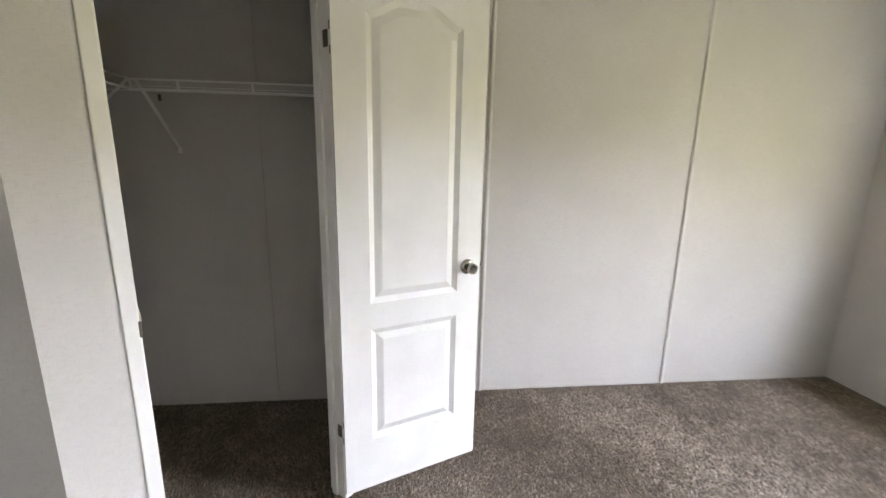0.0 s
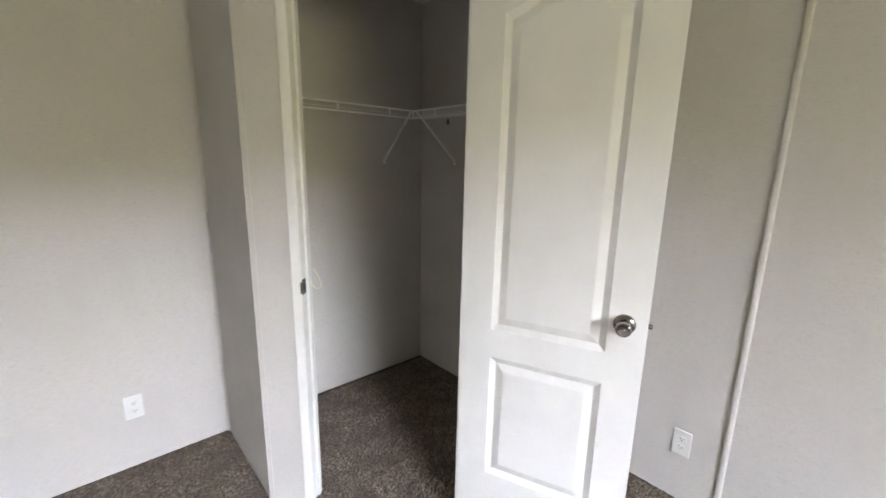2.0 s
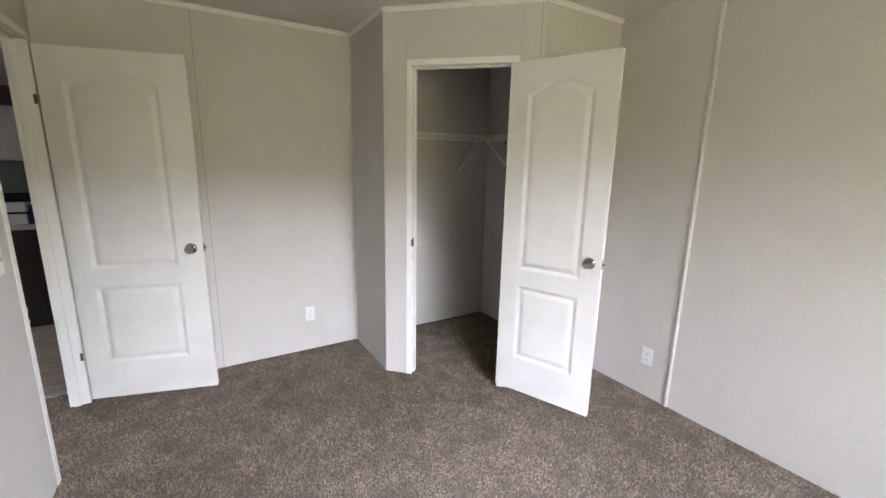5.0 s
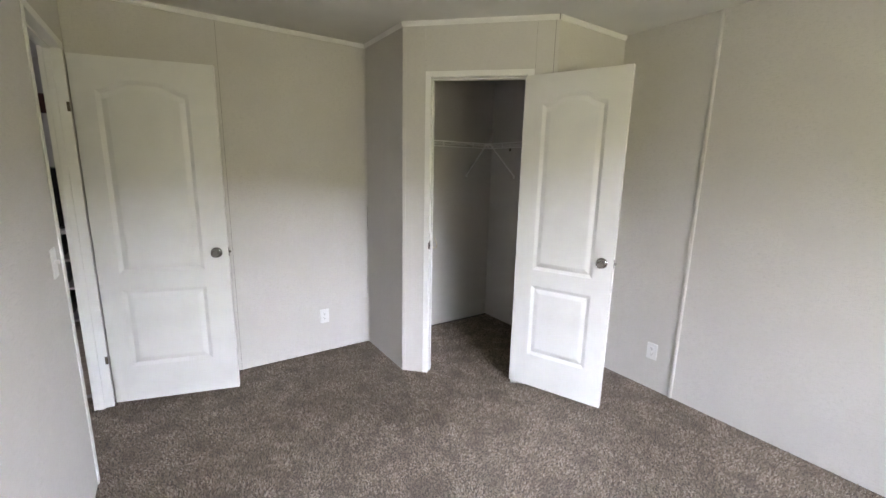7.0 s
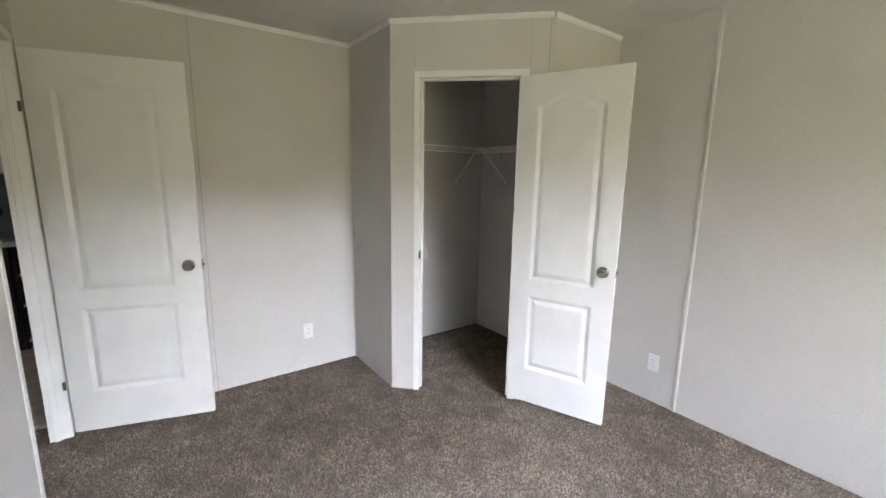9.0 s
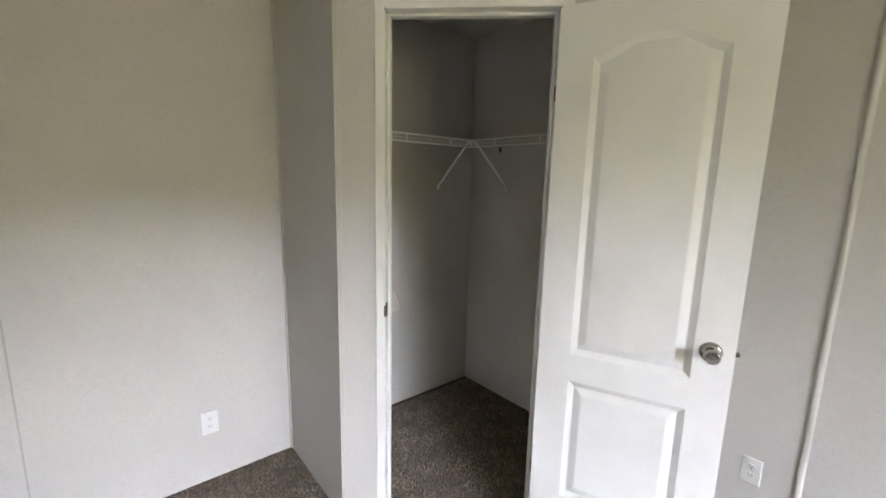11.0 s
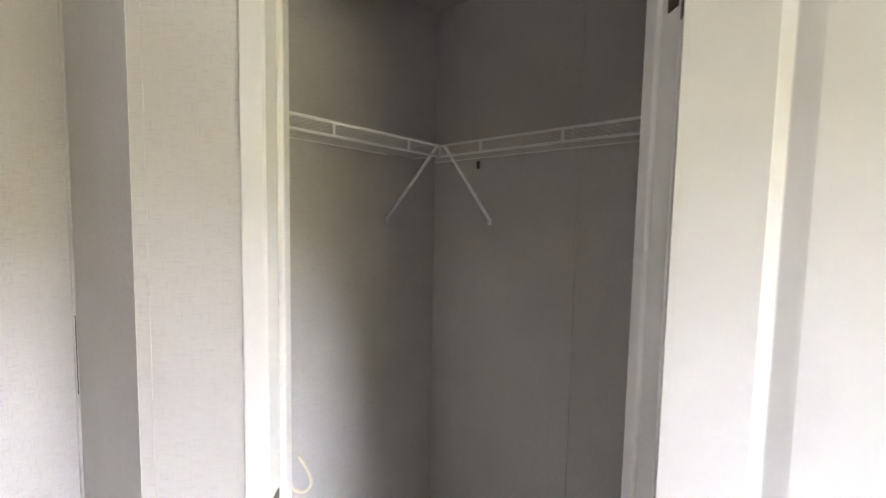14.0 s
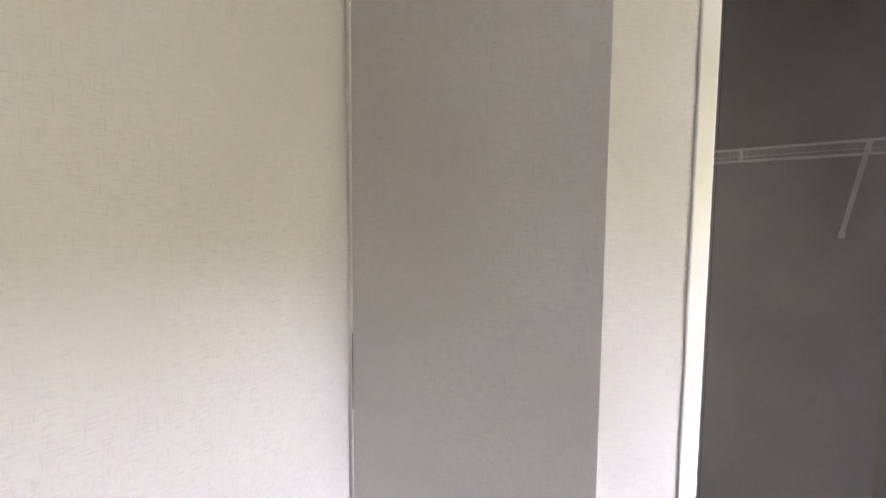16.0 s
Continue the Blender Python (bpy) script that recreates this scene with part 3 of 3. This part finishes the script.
cabinet("base_cabinet", "espresso-brown kitchen base cabinet", -3.50, KX, -1.90, -1.17, 0.0, 0.87, ESPRESSO, 2)
rack = thing("shelf_unit", "dark open shelf unit with pale shelves", "shelf", pose(-3.50, -1.16, 0))
for a in (0.0, 0.20):
    part("side", boxes((0, 0.58, a, a + 0.02, 0, 0.87)), ESPRESSO, rack)
part("back", boxes((0, 0.02, 0.02, 0.20, 0, 0.87)), ESPRESSO, rack)
for z in (0.06, 0.36, 0.62):
    part("shelf", boxes((0.02, 0.57, 0.021, 0.199, z, z + 0.02)), COUNTER, rack)
tagged(part("countertop", rounded(boxes((-3.52, KX + 0.02, -1.92, -0.92, 0.871, 0.91)), 0.004), COUNTER), "pale laminate countertop on the dark base cabinet", "countertop")
cabinet("wall_cabinet", "pale grey kitchen wall cabinet", -3.53, -3.2, -1.90, -0.95, 1.44, 1.90, COUNTER, 2)
tagged(part("cabinet_crown", rounded(boxes((-3.53, -3.16, -1.92, -0.93, 1.901, 2.06)), 0.006), REDWOOD), "red-brown wooden top rail over the wall cabinet", "moulding")
tagged(part("backsplash", boxes((-3.539, -3.53, -1.92, -0.93, 0.911, 1.441)), SPLASH), "plain grey-green kitchen backsplash above the countertop", "backsplash")
app = thing("coffee_machine", "black kitchen appliance standing on the countertop", "appliance", pose(-3.30, -1.14, 0.911))
part("body", rounded(boxes((0, 0.26, 0, 0.2, 0, 0.52)), 0.01), BLACK, app)
part("base", rounded(boxes((0.0, 0.34, 0.01, 0.19, 0, 0.03)), 0.006), BLACK, app)
bread = thing("storage_box", "white box with a dark band on the countertop", "box", pose(-3.20, -1.50, 0.911))
part("body", rounded(boxes((0, 0.26, 0, 0.24, 0, 0.09)), 0.006), PLASTIC, bread)
part("band", boxes((-0.002, 0.262, -0.002, 0.242, 0.091, 0.105)), BLACK, bread)
part("lid", rounded(boxes((0, 0.26, 0, 0.24, 0.106, 0.19)), 0.006), PLASTIC, bread)
# Made-up tray shape that gives the dark band above the box
tray = thing("dark_band_tray", "black tray shape added for the dark band above the white box", "tray", pose(-3.21, -1.52, 1.102))
part("body", rounded(boxes((0, 0.28, 0, 0.30, 0, 0.012)), 0.003), BLACK, tray)
part("rim", rounded(boxes((0, 0.28, 0, 0.012, 0.0125, 0.06), (0, 0.28, 0.288, 0.30, 0.0125, 0.06), (0, 0.012, 0.0125, 0.2875, 0.0125, 0.06), (0.268, 0.28, 0.0125, 0.2875, 0.0125, 0.06)), 0.002, 1), BLACK, tray)
bottle = thing("soap_bottle", "small dark blue bottle on the countertop", "bottle", pose(-2.98, -1.24, 0.911))
part("body", lathe([(0, 0), (0.028, 0), (0.03, 0.01), (0.03, 0.09), (0.012, 0.12), (0.012, 0.14), (0, 0.14)], 16), mat("blue_glass", (0.02, 0.02, 0.09), 0.15), bottle, "", True)
part("cap", lathe([(0, 0.14), (0.014, 0.14), (0.014, 0.165), (0, 0.165)], 16), NICKEL, bottle)
towel = bmesh.new()
rows = [[towel.verts.new((KX + 0.016 + 0.006 * math.sin(v * 1.1 + u * 0.5), -1.47 + u * 0.014 + 0.006 * math.sin(v * 1.3), 0.20 - v * 0.0215)) for u in range(9)] for v in range(9)]
for v in range(8):
    for u in range(8):
        towel.faces.new((rows[v][u], rows[v][u + 1], rows[v + 1][u + 1], rows[v + 1][u]))
bmesh.ops.solidify(towel, geom=towel.faces[:], thickness=0.008)
tagged(part("towel", towel, CLOTH, None, "", True), "crumpled cream cloth against the dark cabinet", "towel")
# planks of the kitchen floor
plank_mesh = mesh_of("plank", rounded(boxes((-0.074, 0.074, -0.40, 0.40, -0.008, 0.0)), 0.0015, 1), PLANK)
for col in range(13):
    ends = [-0.795, -1.598, -2.401, -3.204, -3.42] if col % 2 == 0 else [-0.795, -1.197, -2.0, -2.803, -3.42]
    for a, b in zip(ends, ends[1:]):
        ob = new("plank", plank_mesh)
        ob.matrix_basis = pose(-3.335 + col * 0.1505, (a + b) / 2, -0.003) @ Matrix.Diagonal((1, (a - b - 0.003) / 0.8, 1, 1))
        ob.parent = kfloor
structure("trim_threshold", rounded(boxes((-1.455, -1.412, -3.39, YC - T - 0.001, -0.012, 0.004)), 0.003), COUNTER, "pale strip where carpet meets the plank floor", "threshold")

# ---- carpet pile ----
rng = np.random.default_rng(7)
STEP = 0.0082
gx, gy = np.meshgrid(np.arange(-1.408, XD, STEP), np.arange(-1.9, YB - 0.004, STEP))
px, py = gx.ravel(), gy.ravel()
px, py = px + rng.uniform(-0.5, 0.5, px.size) * STEP, py + rng.uniform(-0.5, 0.5, py.size) * STEP
keep = ((py > YC + 0.003) & (px > XA + 0.002)) | ((px > E0) & (px < E1) & (py > YC - T - 0.01)) | ((py < YC - T - 0.003) & (px < 0.3))
px, py = px[keep], py[keep]
n = px.size
ang, rad = rng.uniform(0, 6.283, n), rng.uniform(0.0041, 0.0064, n)
drift_x = np.sin(px * 5.1 + 1.3 * np.sin(py * 3.7)) * 0.0035
lean = rng.normal(0, 0.0042, (n, 2)) + np.stack([drift_x, 0.003 * np.cos(py * 4.3 + px * 2.1)], 1)
top = rng.uniform(-0.001, 0.010, n)
co = np.empty((n, 4, 3))
for k in range(3):
    co[:, k, 0] = px + rad * np.cos(ang + k * 2.0944)
    co[:, k, 1] = py + rad * np.sin(ang + k * 2.0944)
    co[:, k, 2] = -0.0058
co[:, 3, 0], co[:, 3, 1], co[:, 3, 2] = px + lean[:, 0], py + lean[:, 1], top
tri = (np.arange(n)[:, None, None] * 4 + np.array([[0, 1, 3], [1, 2, 3], [2, 0, 3]])[None]).reshape(-1, 3)
pile_mesh = bpy.data.meshes.new("carpet_pile")
pile_mesh.vertices.add(n * 4)
pile_mesh.vertices.foreach_set("co", co.ravel())
pile_mesh.loops.add(tri.size)
pile_mesh.loops.foreach_set("vertex_index", tri.ravel().astype(np.int32))
pile_mesh.polygons.add(len(tri))
pile_mesh.polygons.foreach_set("loop_start", np.arange(0, tri.size, 3, dtype=np.int32))
pile_mesh.update(calc_edges=True)
pile_mesh.materials.append(CARPET)
carpet = new("carpet", pile_mesh)
tagged(carpet, "speckled taupe cut pile carpet with soft tracks", "carpet", "", "stuff")
